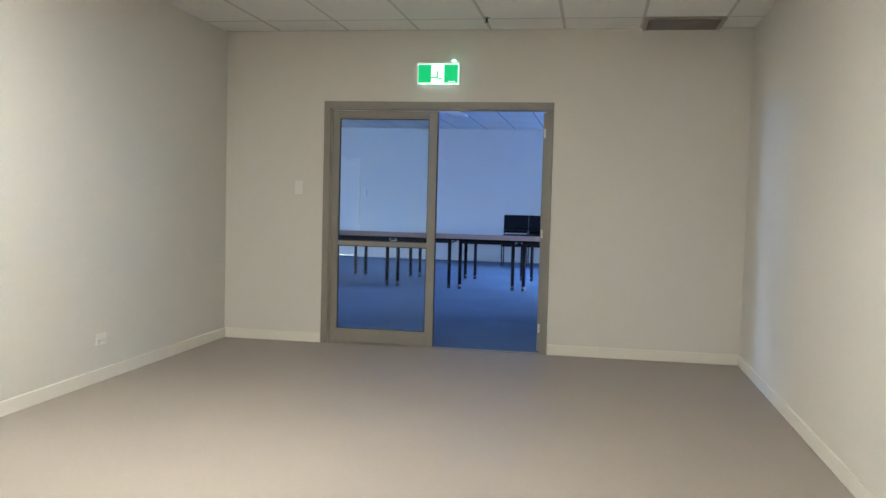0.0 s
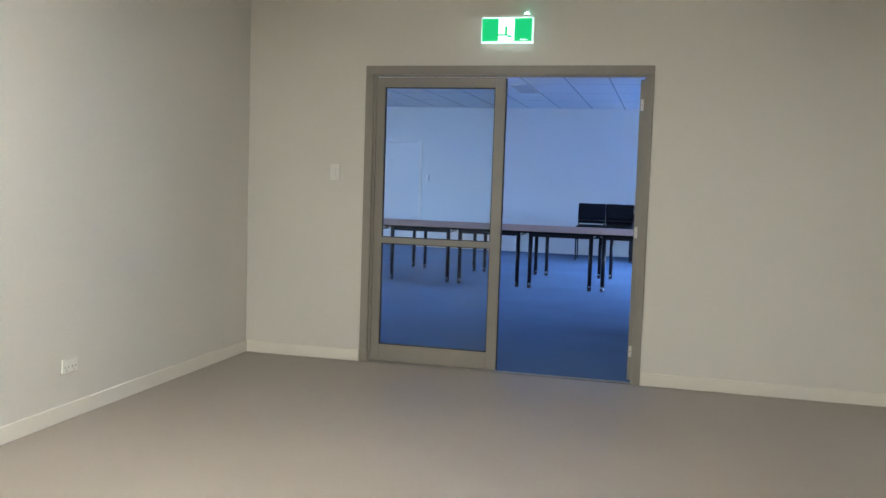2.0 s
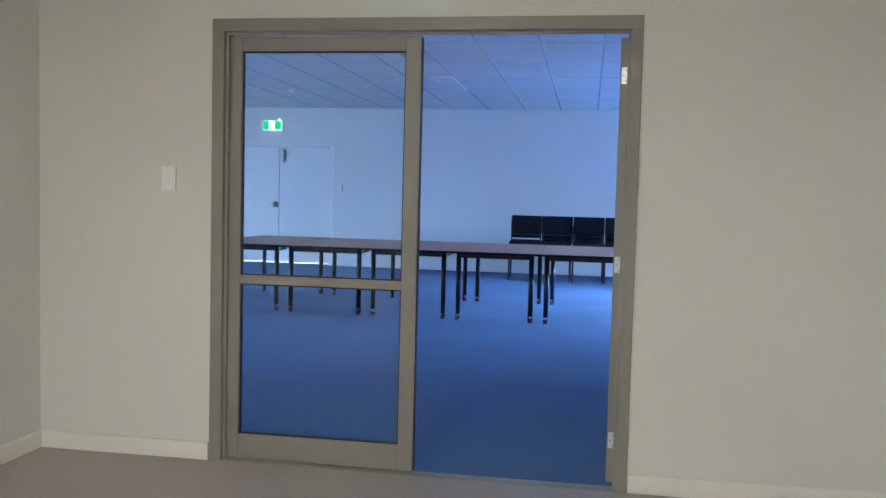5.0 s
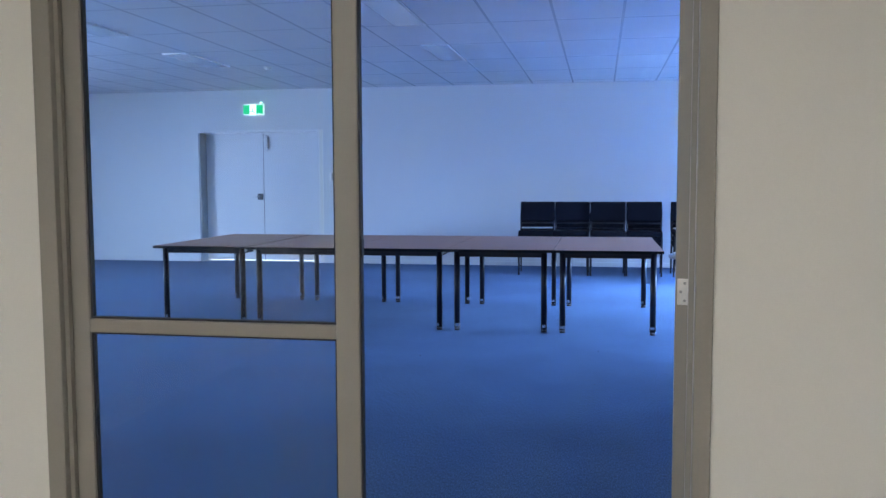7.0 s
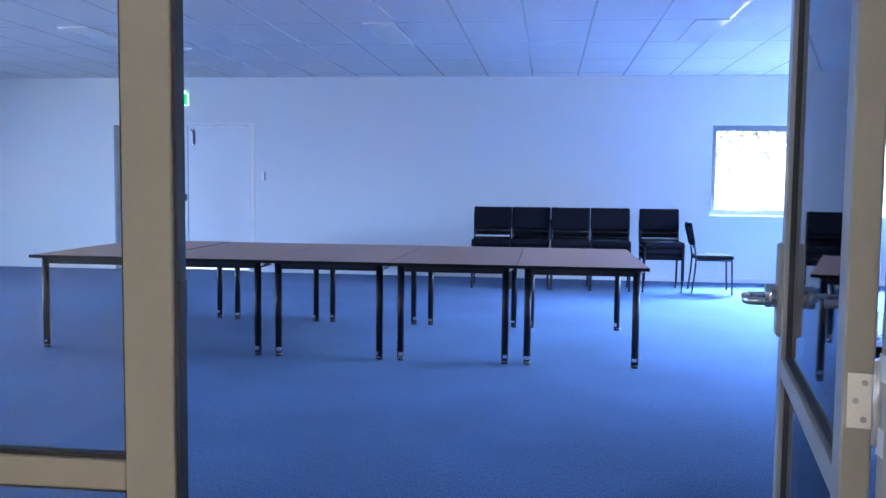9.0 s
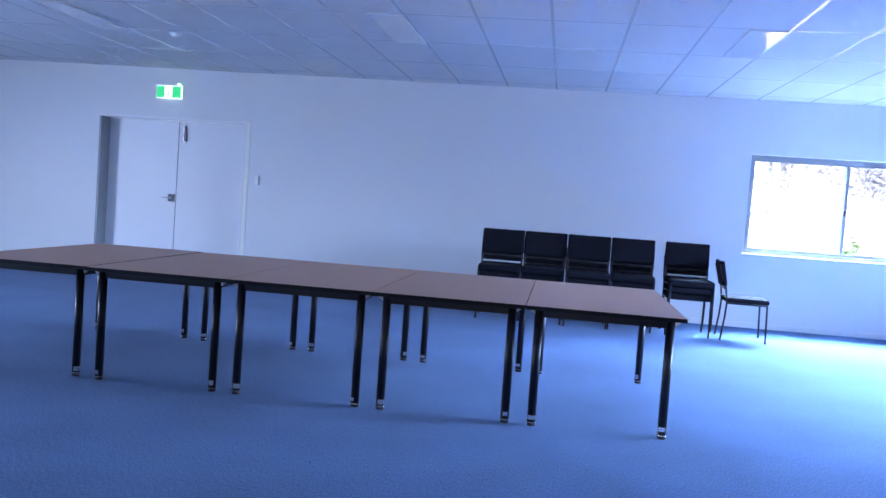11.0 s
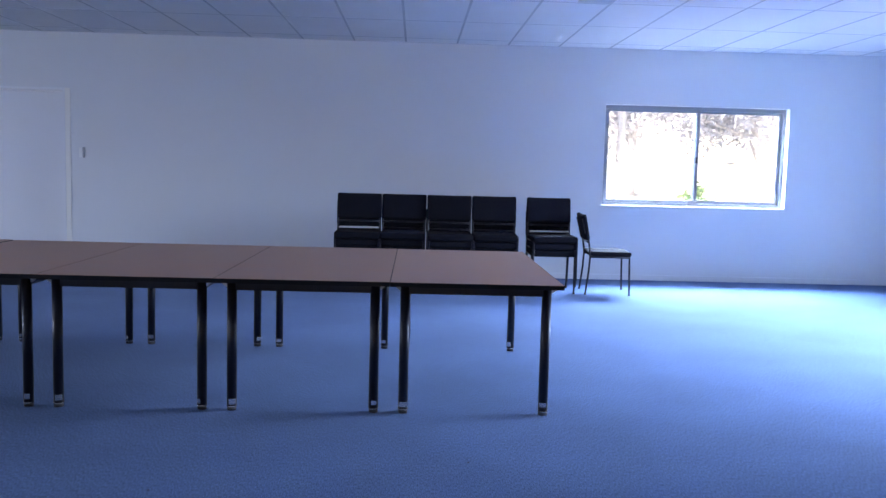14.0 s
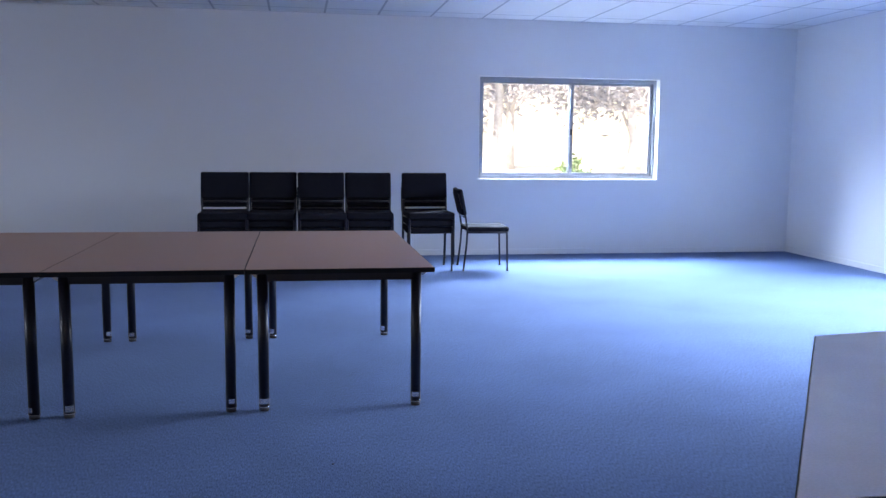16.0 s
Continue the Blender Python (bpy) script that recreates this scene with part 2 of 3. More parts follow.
# dividing wall: each face has the paint of its own room
half = (Y0 + Y1) / 2
single("wall_divider_cream", boxes((L1 - 0.12, DX0, Y0, half, -0.1, 2.9), (DX1, R1 + 0.12, Y0, half, -0.1, 2.9), (DX0, DX1, Y0, half, DH, 2.9)),
       CREAM, "cream painted wall around the glazed double door", "wall", "structure")
single("wall_divider_white", boxes((L2 - TH, DX0, half, Y1, -0.1, 2.9), (DX1, R2 + TH, half, Y1, -0.1, 2.9), (DX0, DX1, half, Y1, DH, 2.9)),
       WHITE_WALL, "white painted wall around the glazed double door", "wall", "structure")

# walls of the second room
single("wall_north", boxes((L2 - TH, FX0, FAR, FAR + TH, -0.1, 2.9), (FX0, FX1, FAR, FAR + TH, FH, 2.9), (FX1, WX0, FAR, FAR + TH, -0.1, 2.9),
                           (WX0, WX1, FAR, FAR + TH, -0.1, WZ0), (WX0, WX1, FAR, FAR + TH, WZ1, 2.9), (WX1, R2 + TH, FAR, FAR + TH, -0.1, 2.9)),
       WHITE_WALL, "white painted wall with window and double door", "wall", "structure")
single("wall_left", boxes((L2 - TH, L2, Y1, 10.4, -0.1, 2.9), (L2 - TH, L2, 13.6, FAR, -0.1, 2.9), (L2 - TH, L2, 10.4, 13.6, -0.1, 0.8), (L2 - TH, L2, 10.4, 13.6, 2.1, 2.9)), WHITE_WALL, "white painted plasterboard wall", "wall", "structure")
single("wall_right", boxes((R2, R2 + TH, Y1, SY0, -0.1, 2.9), (R2, R2 + TH, SY1, FAR, -0.1, 2.9), (R2, R2 + TH, SY0, SY1, SH, 2.9)),
       WHITE_WALL, "white painted wall with glass doors", "wall", "structure")


def ceiling(name, x0, x1, y0, y1, h, gx, gy, label):
    """Tiles on a T-bar grid; gx, gy: one line of the grid in each direction, 0.6 by 1.2 m apart."""
    bm = bmesh.new()
    box(bm, x0, x1, y0, y1, h + 0.01, h + 0.1)
    for f in bm.faces:
        f.material_index = 0
    n = len(bm.faces)
    xs = [gx + 0.6 * k for k in range(-40, 40) if x0 + 0.05 < gx + 0.6 * k < x1 - 0.05]
    ys = [gy + 1.2 * k for k in range(-30, 30) if y0 + 0.05 < gy + 1.2 * k < y1 - 0.05]
    for x in xs:
        box(bm, x - 0.012, x + 0.012, y0, y1, h + 0.0092, h + 0.014)
    for y in ys:
        edges = [x0] + xs + [x1]
        for a, b in zip(edges, edges[1:]):
            box(bm, a + 0.012, b - 0.012, y - 0.012, y + 0.012, h + 0.0092, h + 0.014)
    # edge angle
    box(bm, x0, x1, y0, y0 + 0.02, h + 0.0085, h + 0.015)
    box(bm, x0, x1, y1 - 0.02, y1, h + 0.0085, h + 0.015)
    box(bm, x0, x0 + 0.02, y0 + 0.02, y1 - 0.02, h + 0.0085, h + 0.015)
    box(bm, x1 - 0.02, x1, y0 + 0.02, y1 - 0.02, h + 0.0085, h + 0.015)
    bm.faces.ensure_lookup_table()
    for i, f in enumerate(bm.faces):
        f.material_index = 0 if i < n else 1
    me = mesh_of(name, bm, (TILE, BAR))
    return tagged(new(name, me), label, "ceiling", "", "structure")


ceiling("ceiling_1", L1 - 0.1, R1 + 0.1, BACK, Y0, CEIL, 0.3, 7.4, "white suspended ceiling of mineral tiles on a metal grid")
ceiling("ceiling_2", L2, R2, Y1, FAR, CEIL2, 0.725, 14.77, "white suspended ceiling of mineral tiles on a metal grid")
single("roof", boxes((L2 - TH, R2 + TH, BACK - 0.2, FAR + TH, 2.9, 3.1)), BRICK_OUT, "flat roof slab", "roof", "structure")

# skirting
SK = 0.085
def skirting(name, *rows):
    return single(name, boxes(*rows, bevel=0.004), TRIM, "white painted skirting board", "skirting", "structure")

T = 0.014
skirting("baseboard_west", (L1, L1 + T, BACK, Y0, 0, SK))
skirting("baseboard_east", (R1 - T, R1, BACK, Y0, 0, SK))
skirting("baseboard_divider", (L1 + T, DX0 - 0.003, Y0 - T, Y0, 0, SK))
skirting("baseboard_divider_right", (DX1 + 0.003, R1 - T, Y0 - T, Y0, 0, SK))
for name, row in (("baseboard_north_1", (L2, FX0 - 0.06, FAR - T, FAR, 0, 0.065)), ("baseboard_north_2", (FX1 + 0.06, R2, FAR - T, FAR, 0, 0.065)),
                  ("baseboard_right", (R2 - T, R2, SY1 + 0.06, FAR - T, 0, 0.065))):
    single(name, boxes(row, bevel=0.004), WHITE_WALL, "skirting board painted like the wall", "skirting", "structure")

# ---------------------------------------------------------------- glazed double door between the rooms
door = thing("door_1", "taupe aluminium glazed double door with one leaf open", "door", kind="structure")
FW, FR = 0.058, 0.047
FY0, FY1 = Y0 - 0.012, Y1 - 0.03
part("door_frame", boxes((DX0, DX0 + FW, FY0, FY1, 0, DH - FW), (DX1 - FR, DX1, FY0, FY1, 0, DH - FW), (DX0, DX1, FY0, FY1, DH - FW, DH), bevel=0.003), TAUPE, door)
part("door_stop", boxes((DX0 + FW, DX0 + FW + 0.014, Y0 + 0.012, Y0 + 0.03, 0, DH - FW - 0.014), (DX1 - FR - 0.014, DX1 - FR, Y0 + 0.012, Y0 + 0.03, 0, DH - FW - 0.014),
                        (DX0 + FW, DX1 - FR, Y0 + 0.012, Y0 + 0.03, DH - FW - 0.014, DH - FW)), TAUPE, door)


def door_leaf(width, m, handed):
    """A stile-and-rail glazed leaf, hinged at its own x = 0, reaching along +x."""
    w, h, t = width, 1.985, 0.038
    leaf = part("leaf", boxes((0, 0.062, 0, t, 0.008, h), (w - 0.07, w, 0, t, 0.008, h), (0.062, w - 0.07, 0, t, 0.008, 0.125),
                              (0.062, w - 0.07, 0, t, 0.841, 0.882), (0.062, w - 0.07, 0, t, 1.92, h), bevel=0.003), TAUPE, door)
    leaf.matrix_basis = m
    for z0, z1 in ((0.125, 0.841), (0.882, 1.92)):
        pane = part("pane", boxes((0.066, w - 0.074, t / 2 - 0.003, t / 2 + 0.003, z0 + 0.004, z1 - 0.004)), GLASS, leaf, "clear glass pane")
        pane.visible_shadow = False
        a, b = 0.062, w - 0.07
        g = 0.006
        part("seal", boxes((a, a + g, t / 2 - 0.009, t / 2 + 0.009, z0, z1), (b - g, b, t / 2 - 0.009, t / 2 + 0.009, z0, z1),
                           (a + g, b - g, t / 2 - 0.009, t / 2 + 0.009, z0, z0 + g), (a + g, b - g, t / 2 - 0.009, t / 2 + 0.009, z1 - g, z1)), SEAL, leaf, "black rubber glazing seal")
    return leaf


left_leaf = door_leaf(0.907, pose(DX0 + FW + 0.006, Y0 + 0.034, 0), 1)
part("edge_seal", boxes((0.907, 0.912, 0.006, 0.032, 0.01, 1.98)), SEAL, left_leaf, "black meeting seal")
part("strike_plate", boxes((0.9065, 0.914, 0.008, 0.03, 1.08, 1.13)), SEAL, left_leaf, "small grey strike plate")
# open leaf: swung past a right angle into the meeting room
OPEN = 180 - 99.5
right_leaf = door_leaf(0.912, pose(DX1 - FR - 0.004, Y1 - 0.026, 0, 0, 0, OPEN), -1)
lock = part("lock_case", boxes((0.85, 0.905, -0.012, 0.05, 0.93, 1.14), bevel=0.006), TAUPE, right_leaf, "grey lock case")
part("edge_seal", boxes((0.912, 0.917, 0.012, 0.026, 0.01, 1.98)), SEAL, right_leaf, "black meeting seal")
bm = bmesh.new()
for s, y in ((1, 0.05), (-1, -0.012)):
    cylinder(bm, (0.87, y + s * 0.012, 1.02), (0, 1, 0), 0.026, 0.024)
    tube(bm, [(0.87, y + s * 0.02, 1.02), (0.87, y + s * 0.055, 1.02), (0.858, y + s * 0.066, 1.02), (0.78, y + s * 0.068, 1.02), (0.768, y + s * 0.06, 1.02), (0.765, y + s * 0.03, 1.02)], 0.0095)
part("door_handle", bm, STEEL, right_leaf, "brushed steel lever handle")
for z in (0.2, 0.99, 1.82):
    hinge = part("hinge", boxes((-0.003, 0.0, 0.002, 0.032, z - 0.036, z + 0.036), bevel=0.001), HINGE, right_leaf, "pale satin metal butt hinge")
    bm = bmesh.new()
    for dy, dz in ((0.012, -0.024), (0.022, 0.0), (0.012, 0.024)):
        cylinder(bm, (-0.0035, dy, z + dz), (1, 0, 0), 0.004, 0.002, 10)
    part("screw", bm, GREY_PLASTIC, right_leaf, "dark screw heads")
    bm = cylinder(bmesh.new(), (-0.006, -0.003, z), (0, 0, 1), 0.006, 0.11, 12)
    part("hinge_pin", bm, HINGE, right_leaf)
    part("jamb_plate", boxes((DX1 - FR - 0.0025, DX1 - FR, Y1 - 0.062, Y1 - 0.034, z + 0.03, z + 0.065), (DX1 - FR - 0.0025, DX1 - FR, Y1 - 0.062, Y1 - 0.034, z - 0.065, z - 0.03)), HINGE, door, "pale satin hinge plate")
single("threshold", boxes((DX0 + FW, DX1 - FR, Y0 - 0.005, Y0 + 0.05, 0.0005, 0.005)), TAUPE, "flat metal strip between vinyl and carpet", "threshold", "structure")


# ---------------------------------------------------------------- exit signs, switches, outlet
def exit_sign(m, label):
    """A lit box against the wall; its own y points to the wall."""
    s = thing("exit_sign", label, "exit sign", m, "exit signs")
    w, h, d = 0.345, 0.165, 0.06
    part("housing", boxes((-w / 2, w / 2, -0.012, 0, 0.0, h + 0.012), (-w / 2 + 0.01, w / 2 - 0.01, -d + 0.006, -0.012, 0.162, h + 0.012), bevel=0.002), PLASTIC, s, "white plastic housing")
    part("lens", boxes((-w / 2 + 0.002, w / 2 - 0.002, -d + 0.004, -0.013, -0.004, 0.16), bevel=0.004), SIGN_EDGE, s, "glowing clear acrylic edge")
    part("green_panel", boxes((-w / 2 + 0.008, -0.055, -d, -d + 0.003, 0.006, 0.152)), SIGN_GREEN, s, "lit green panel")
    part("green_panel", boxes((0.05, w / 2 - 0.008, -d, -d + 0.003, 0.006, 0.152)), SIGN_GREEN, s, "lit green panel")
    part("white_panel", boxes((-0.055, 0.05, -d, -d + 0.003, 0.006, 0.152)), SIGN_WHITE, s, "lit white panel")
    bm = bmesh.new()
    box(bm, -0.012, 0.004, -d - 0.002, -d, 0.04, 0.1)
    box(bm, -0.06, -0.012, -d - 0.002, -d, 0.04, 0.052)
    box(bm, 0.004, 0.035, -d - 0.002, -d, 0.03, 0.044)
    part("symbol", bm, SIGN_GREEN, s, "green bars")
    part("small_print", boxes((0.09, 0.14, -d - 0.001, -d, 0.014, 0.018)), SIGN_WHITE, s)
    bm = bmesh.new()
    bmesh.ops.create_uvsphere(bm, u_segments=16, v_segments=10, radius=0.02)
    for v in bm.verts:
        v.co += Vector((0.125, -0.035, h + 0.012))
    part("test_lamp", bm, LED, s, "glowing green dome")
    return s


exit_sign(pose(-1.32, Y0, 2.205), "lit green exit sign on the cream wall")
exit_sign(pose(-6.1, FAR, 2.355), "lit green exit sign over the white doors")


def switch_plate(m, label, rockers=2):
    s = thing("light_switch", label, "light switch", m, "light switches")
    part("plate", boxes((-0.036, 0.036, -0.009, 0, -0.058, 0.058), bevel=0.003), PLASTIC, s)
    for k in range(rockers):
        z = 0.018 - 0.036 * k
        part("rocker", boxes((-0.008, 0.008, -0.014, -0.009, z - 0.012, z + 0.012), bevel=0.002), PLASTIC, s)
    return s


switch_plate(pose(-2.513, Y0, 1.325), "white plastic light switch beside the glazed door")
wall_switch = thing("light_switch", "white switch plate with a dark bar for its shaded side, beside the white doors", "light switch", pose(-4.84, FAR, 1.365), "light switches")
part("plate", boxes((-0.036, 0.036, -0.009, 0, -0.058, 0.058), bevel=0.003), PLASTIC, wall_switch)
# dark bar puts the shade on the plate's right side into colour
part("rocker", boxes((0.008, 0.034, -0.02, -0.009, -0.06, 0.06), bevel=0.003), GREY_PLASTIC, wall_switch, "dark grey bar for the shaded right side")
out = thing("power_outlet", "white double power outlet low on the cream wall", "power outlet", pose(L1, 5.87, 0.278, 0, 0, 90))
part("plate", boxes((-0.058, 0.058, -0.01, 0, -0.036, 0.036), bevel=0.003), PLASTIC, out)
for x in (-0.028, 0.028):
    part("socket", boxes((x - 0.014, x - 0.010, -0.0115, -0.01, -0.012, 0.0), (x + 0.010, x + 0.014, -0.0115, -0.01, -0.012, 0.0), (x - 0.002, x + 0.002, -0.0115, -0.01, -0.026, -0.016)), GREY_PLASTIC, out)
    part("rocker", boxes((x - 0.006, x + 0.006, -0.014, -0.01, 0.01, 0.026), bevel=0.0015), PLASTIC, out)


# ---------------------------------------------------------------- ceiling fixtures
vent = thing("ceiling_vent", "grey-brown slatted air vent in the ceiling", "air vent", pose(0.6, 7.62, CEIL))
part("frame", boxes((-0.295, 0.295, -0.235, -0.205, -0.008, 0.01), (-0.295, 0.295, 0.205, 0.235, -0.008, 0.01), (-0.295, -0.265, -0.205, 0.205, -0.008, 0.01), (0.265, 0.295, -0.205, 0.205, -0.008, 0.01)), GRILLE, vent)
part("backing", boxes((-0.265, 0.265, -0.205, 0.205, 0.004, 0.01)), GREY_PLASTIC, vent)
for k in range(14):
    y = -0.195 + 0.03 * k
    bm = boxes((-0.265, 0.265, y - 0.011, y + 0.011, -0.002, 0.001))
    bmesh.ops.rotate(bm, verts=bm.verts, cent=(0, y, 0), matrix=Euler((radians(28), 0, 0)).to_matrix())
    part("slat", bm, GRILLE, vent)
sp = thing("sprinkler", "small black sprinkler head under the ceiling", "sprinkler", pose(-0.87, 7.3, CEIL))
part("escutcheon", cylinder(bmesh.new(), (0, 0, -0.003), (0, 0, 1), 0.024, 0.006), GREY_PLASTIC, sp)
part("head", cylinder(bmesh.new(), (0, 0, -0.02), (0, 0, 1), 0.009, 0.03), SEAL, sp)
part("deflector", cylinder(bmesh.new(), (0, 0, -0.036), (0, 0, 1), 0.017, 0.003), SEAL, sp)


def panel_light(m, w, l, face, label, name="ceiling_light"):
    s = thing(name, label, "ceiling light", m, "ceiling lights")
    part("frame", boxes((-w / 2, w / 2, -l / 2, -l / 2 + 0.012, -0.004, 0.01), (-w / 2, w / 2, l / 2 - 0.012, l / 2, -0.004, 0.01),
                        (-w / 2, -w / 2 + 0.012, -l / 2 + 0.012, l / 2 - 0.012, -0.004, 0.01), (w / 2 - 0.012, w / 2, -l / 2 + 0.012, l / 2 - 0.012, -0.004, 0.01)), BAR, s)
    part("diffuser", boxes((-w / 2 + 0.012, w / 2 - 0.012, -l / 2 + 0.012, l / 2 - 0.012, -0.002, 0.008)), face, s)
    return s


# two assumed panels, kept out of view, added to light the first room
panel_light(pose(-1.6, 3.7, CEIL), 0.58, 1.18, PANEL, "lit ceiling panel added out of view to light the vinyl floor room")
panel_light(pose(-1.2, -1.0, CEIL), 0.58, 1.18, PANEL, "lit ceiling panel added out of view to light the vinyl floor room")
for x in (0.575, -2.425, -5.425):
    for y in (15.36, 12.96):
        panel_light(pose(x, y, CEIL2), 0.29, 1.18, DIFFUSER, "unlit narrow white ceiling light in the tile grid")

# ---------------------------------------------------------------- far double door
fd = thing("door_2", "closed white painted double door with a grey left jamb", "door", kind="structure")
DY = FAR + 0.21
# the left jamb alone is darker than the head and right jamb
part("door_frame", boxes((FX0, FX0 + 0.03, FAR - 0.012, FAR + TH, 0, FH - 0.03), bevel=0.003), JAMB, fd, "grey left door jamb")
part("door_frame", boxes((FX0, FX1, FAR - 0.004, FAR + TH, FH - 0.03, FH), bevel=0.003), DOOR_PAINT, fd)
part("door_frame", boxes((FX1 - 0.03, FX1, FAR - 0.012, FAR + TH, 0, FH - 0.03), bevel=0.003), DOOR_PAINT, fd)
mid = (FX0 + FX1) / 2
for x0, x1 in ((FX0 + 0.033, mid - 0.005), (mid + 0.005, FX1 - 0.033)):
    part("leaf", boxes((x0, x1, DY, DY + 0.04, 0.016, FH - 0.034), bevel=0.002), DOOR_PAINT, fd)
part("meeting_seal", boxes((mid - 0.005, mid + 0.005, DY + 0.008, DY + 0.03, 0.016, FH - 0.036)), SEAL, fd, "dark gap seal")
part("architrave", boxes((FX1, FX1 + 0.06, FAR - 0.012, FAR, 0, FH), bevel=0.003), TRIM, fd, "white painted architrave")
bm = cylinder(bmesh.new(), (mid - 0.06, DY - 0.005, 1.05), (0, 1, 0), 0.034, 0.012)
cylinder(bm, (mid - 0.07, DY - 0.03, 1.05), (0, 1, 0), 0.012, 0.05)
tube(bm, [(mid - 0.07, DY - 0.055, 1.05), (mid - 0.11, DY - 0.058, 1.05), (mid - 0.17, DY - 0.058, 1.05)], 0.009)
part("door_handle", bm, STEEL, fd, "steel lever handle")
part("lock_case", boxes((mid - 0.1, mid - 0.012, DY - 0.03, DY, 1.0, 1.1), bevel=0.008), DARK_STEEL, fd, "dark grey lock case")
# added strip whose glint stands for daylight spilling under the leaves
part("gap_glint_strip", boxes((FX0 + 0.03, FX1 - 0.03, DY - 0.06, DY + 0.07, 0.0005, 0.006), bevel=0.001), STEEL, fd, "metal strip added for the line of light under the doors")
bm = boxes((mid + 0.06, mid + 0.085, DY - 0.012, DY, 1.8, 2.04), (mid + 0.045, mid + 0.1, DY - 0.02, DY, 2.02, 2.045), (mid + 0.045, mid + 0.1, DY - 0.02, DY, 1.795, 1.815), bevel=0.002)
part("bolt", bm, STEEL, fd, "steel surface bolt")
# darker strip down the bolt's right side
part("bolt_dark_side", boxes((mid + 0.085, mid + 0.112, DY - 0.03, DY, 1.82, 2.02), bevel=0.003), DARK_STEEL, fd, "dark strip along the right of the bolt")

# ---------------------------------------------------------------- windows
win = thing("window_1", "silver aluminium sliding window with two panes", "window", kind="structure")
wy0, wy1 = FAR + 0.1, FAR + 0.17
part("window_frame", boxes((WX0, WX0 + 0.035, wy0, wy1, WZ0 + 0.04, WZ1 - 0.05), (WX1 - 0.035, WX1, wy0, wy1, WZ0 + 0.04, WZ1 - 0.05),
                           (WX0, WX1, wy0, wy1, WZ0, WZ0 + 0.04), (WX0, WX1, wy0, wy1, WZ1 - 0.05, WZ1), bevel=0.003), ALUMINIUM, win)
wm = (WX0 + WX1) / 2 + 0.042
for x0, x1, y in ((WX0 + 0.035, wm + 0.025, wy0 + 0.008), (wm - 0.025, WX1 - 0.035, wy0 + 0.038)):
    z0, z1 = WZ0 + 0.04, WZ1 - 0.05
    sash = part("sash", boxes((x0, x0 + 0.04, y, y + 0.025, z0, z1), (x1 - 0.04, x1, y, y + 0.025, z0, z1), (x0 + 0.04, x1 - 0.04, y, y + 0.025, z0, z0 + 0.035), (x0 + 0.04, x1 - 0.04, y, y + 0.025, z1 - 0.03, z1), bevel=0.002), ALUMINIUM, win)
    pane = part("pane", boxes((x0 + 0.042, x1 - 0.042, y + 0.01, y + 0.015, z0 + 0.037, z1 - 0.032)), GLASS, sash)
    pane.visible_shadow = False
part("latch", boxes((wm - 0.012, wm + 0.012, wy0 - 0.006, wy0 + 0.008, 1.43, 1.5), bevel=0.003), SEAL, win, "small black sash latch")
part("reveal_lining", boxes((WX0, WX0 + 0.006, FAR - 0.004, wy0, WZ0 + 0.003, WZ1 - 0.006), (WX1 - 0.006, WX1, FAR - 0.004, wy0, WZ0 + 0.003, WZ1 - 0.006), (WX0, WX1, FAR - 0.004, wy0, WZ1 - 0.006, WZ1)), TRIM, win, "white painted reveal")
part("window_sill", boxes((WX0 - 0.01, WX1 + 0.01, FAR - 0.014, wy0, WZ0 - 0.016, WZ0 + 0.003), bevel=0.003), TRIM, win, "white painted sill")

side = thing("door_3", "aluminium framed sliding glass doors in the side wall", "door", kind="structure")
xs0, xs1 = R2 + 0.03, R2 + 0.1
part("door_frame", boxes((xs0, xs1, SY0, SY0 + 0.05, 0, SH - 0.05), (xs0, xs1, SY1 - 0.05, SY1, 0, SH - 0.05), (xs0, xs1, SY0, SY1, SH - 0.05, SH), (xs0, xs1, SY0 + 0.05, SY1 - 0.05, 0, 0.03)), ALUMINIUM, side)
sm = (SY0 + SY1) / 2
for y0, y1, x in ((SY0 + 0.05, sm + 0.03, xs0 + 0.005), (sm - 0.03, SY1 - 0.05, xs0 + 0.04)):
    leaf = part("leaf", boxes((x, x + 0.03, y0, y0 + 0.06, 0.03, SH - 0.05), (x, x + 0.03, y1 - 0.06, y1, 0.03, SH - 0.05), (x, x + 0.03, y0 + 0.06, y1 - 0.06, 0.03, 0.1), (x, x + 0.03, y0 + 0.06, y1 - 0.06, SH - 0.11, SH - 0.05)), ALUMINIUM, side)
    pane = part("pane", boxes((x + 0.012, x + 0.018, y0 + 0.062, y1 - 0.062, 0.102, SH - 0.112)), GLASS, leaf)
    pane.visible_shadow = False


# assumed window, never in view; gives the left fill light an opening
lw = thing("window_2", "unseen aluminium window frame added where the left fill light enters", "window", kind="structure")
part("window_frame", boxes((L2 - 0.12, L2 - 0.06, 10.4, 10.44, 0.84, 2.06), (L2 - 0.12, L2 - 0.06, 13.56, 13.6, 0.84, 2.06), (L2 - 0.12, L2 - 0.06, 10.4, 13.6, 0.8, 0.84),
                           (L2 - 0.12, L2 - 0.06, 10.4, 13.6, 2.06, 2.1), (L2 - 0.12, L2 - 0.06, 11.98, 12.02, 0.84, 2.06)), ALUMINIUM, lw)

# small fittings in the meeting room ceiling
det = thing("smoke_detector", "round white smoke detector under the ceiling tiles", "smoke detector", pose(-4.85, 16.14, CEIL2 + 0.012))
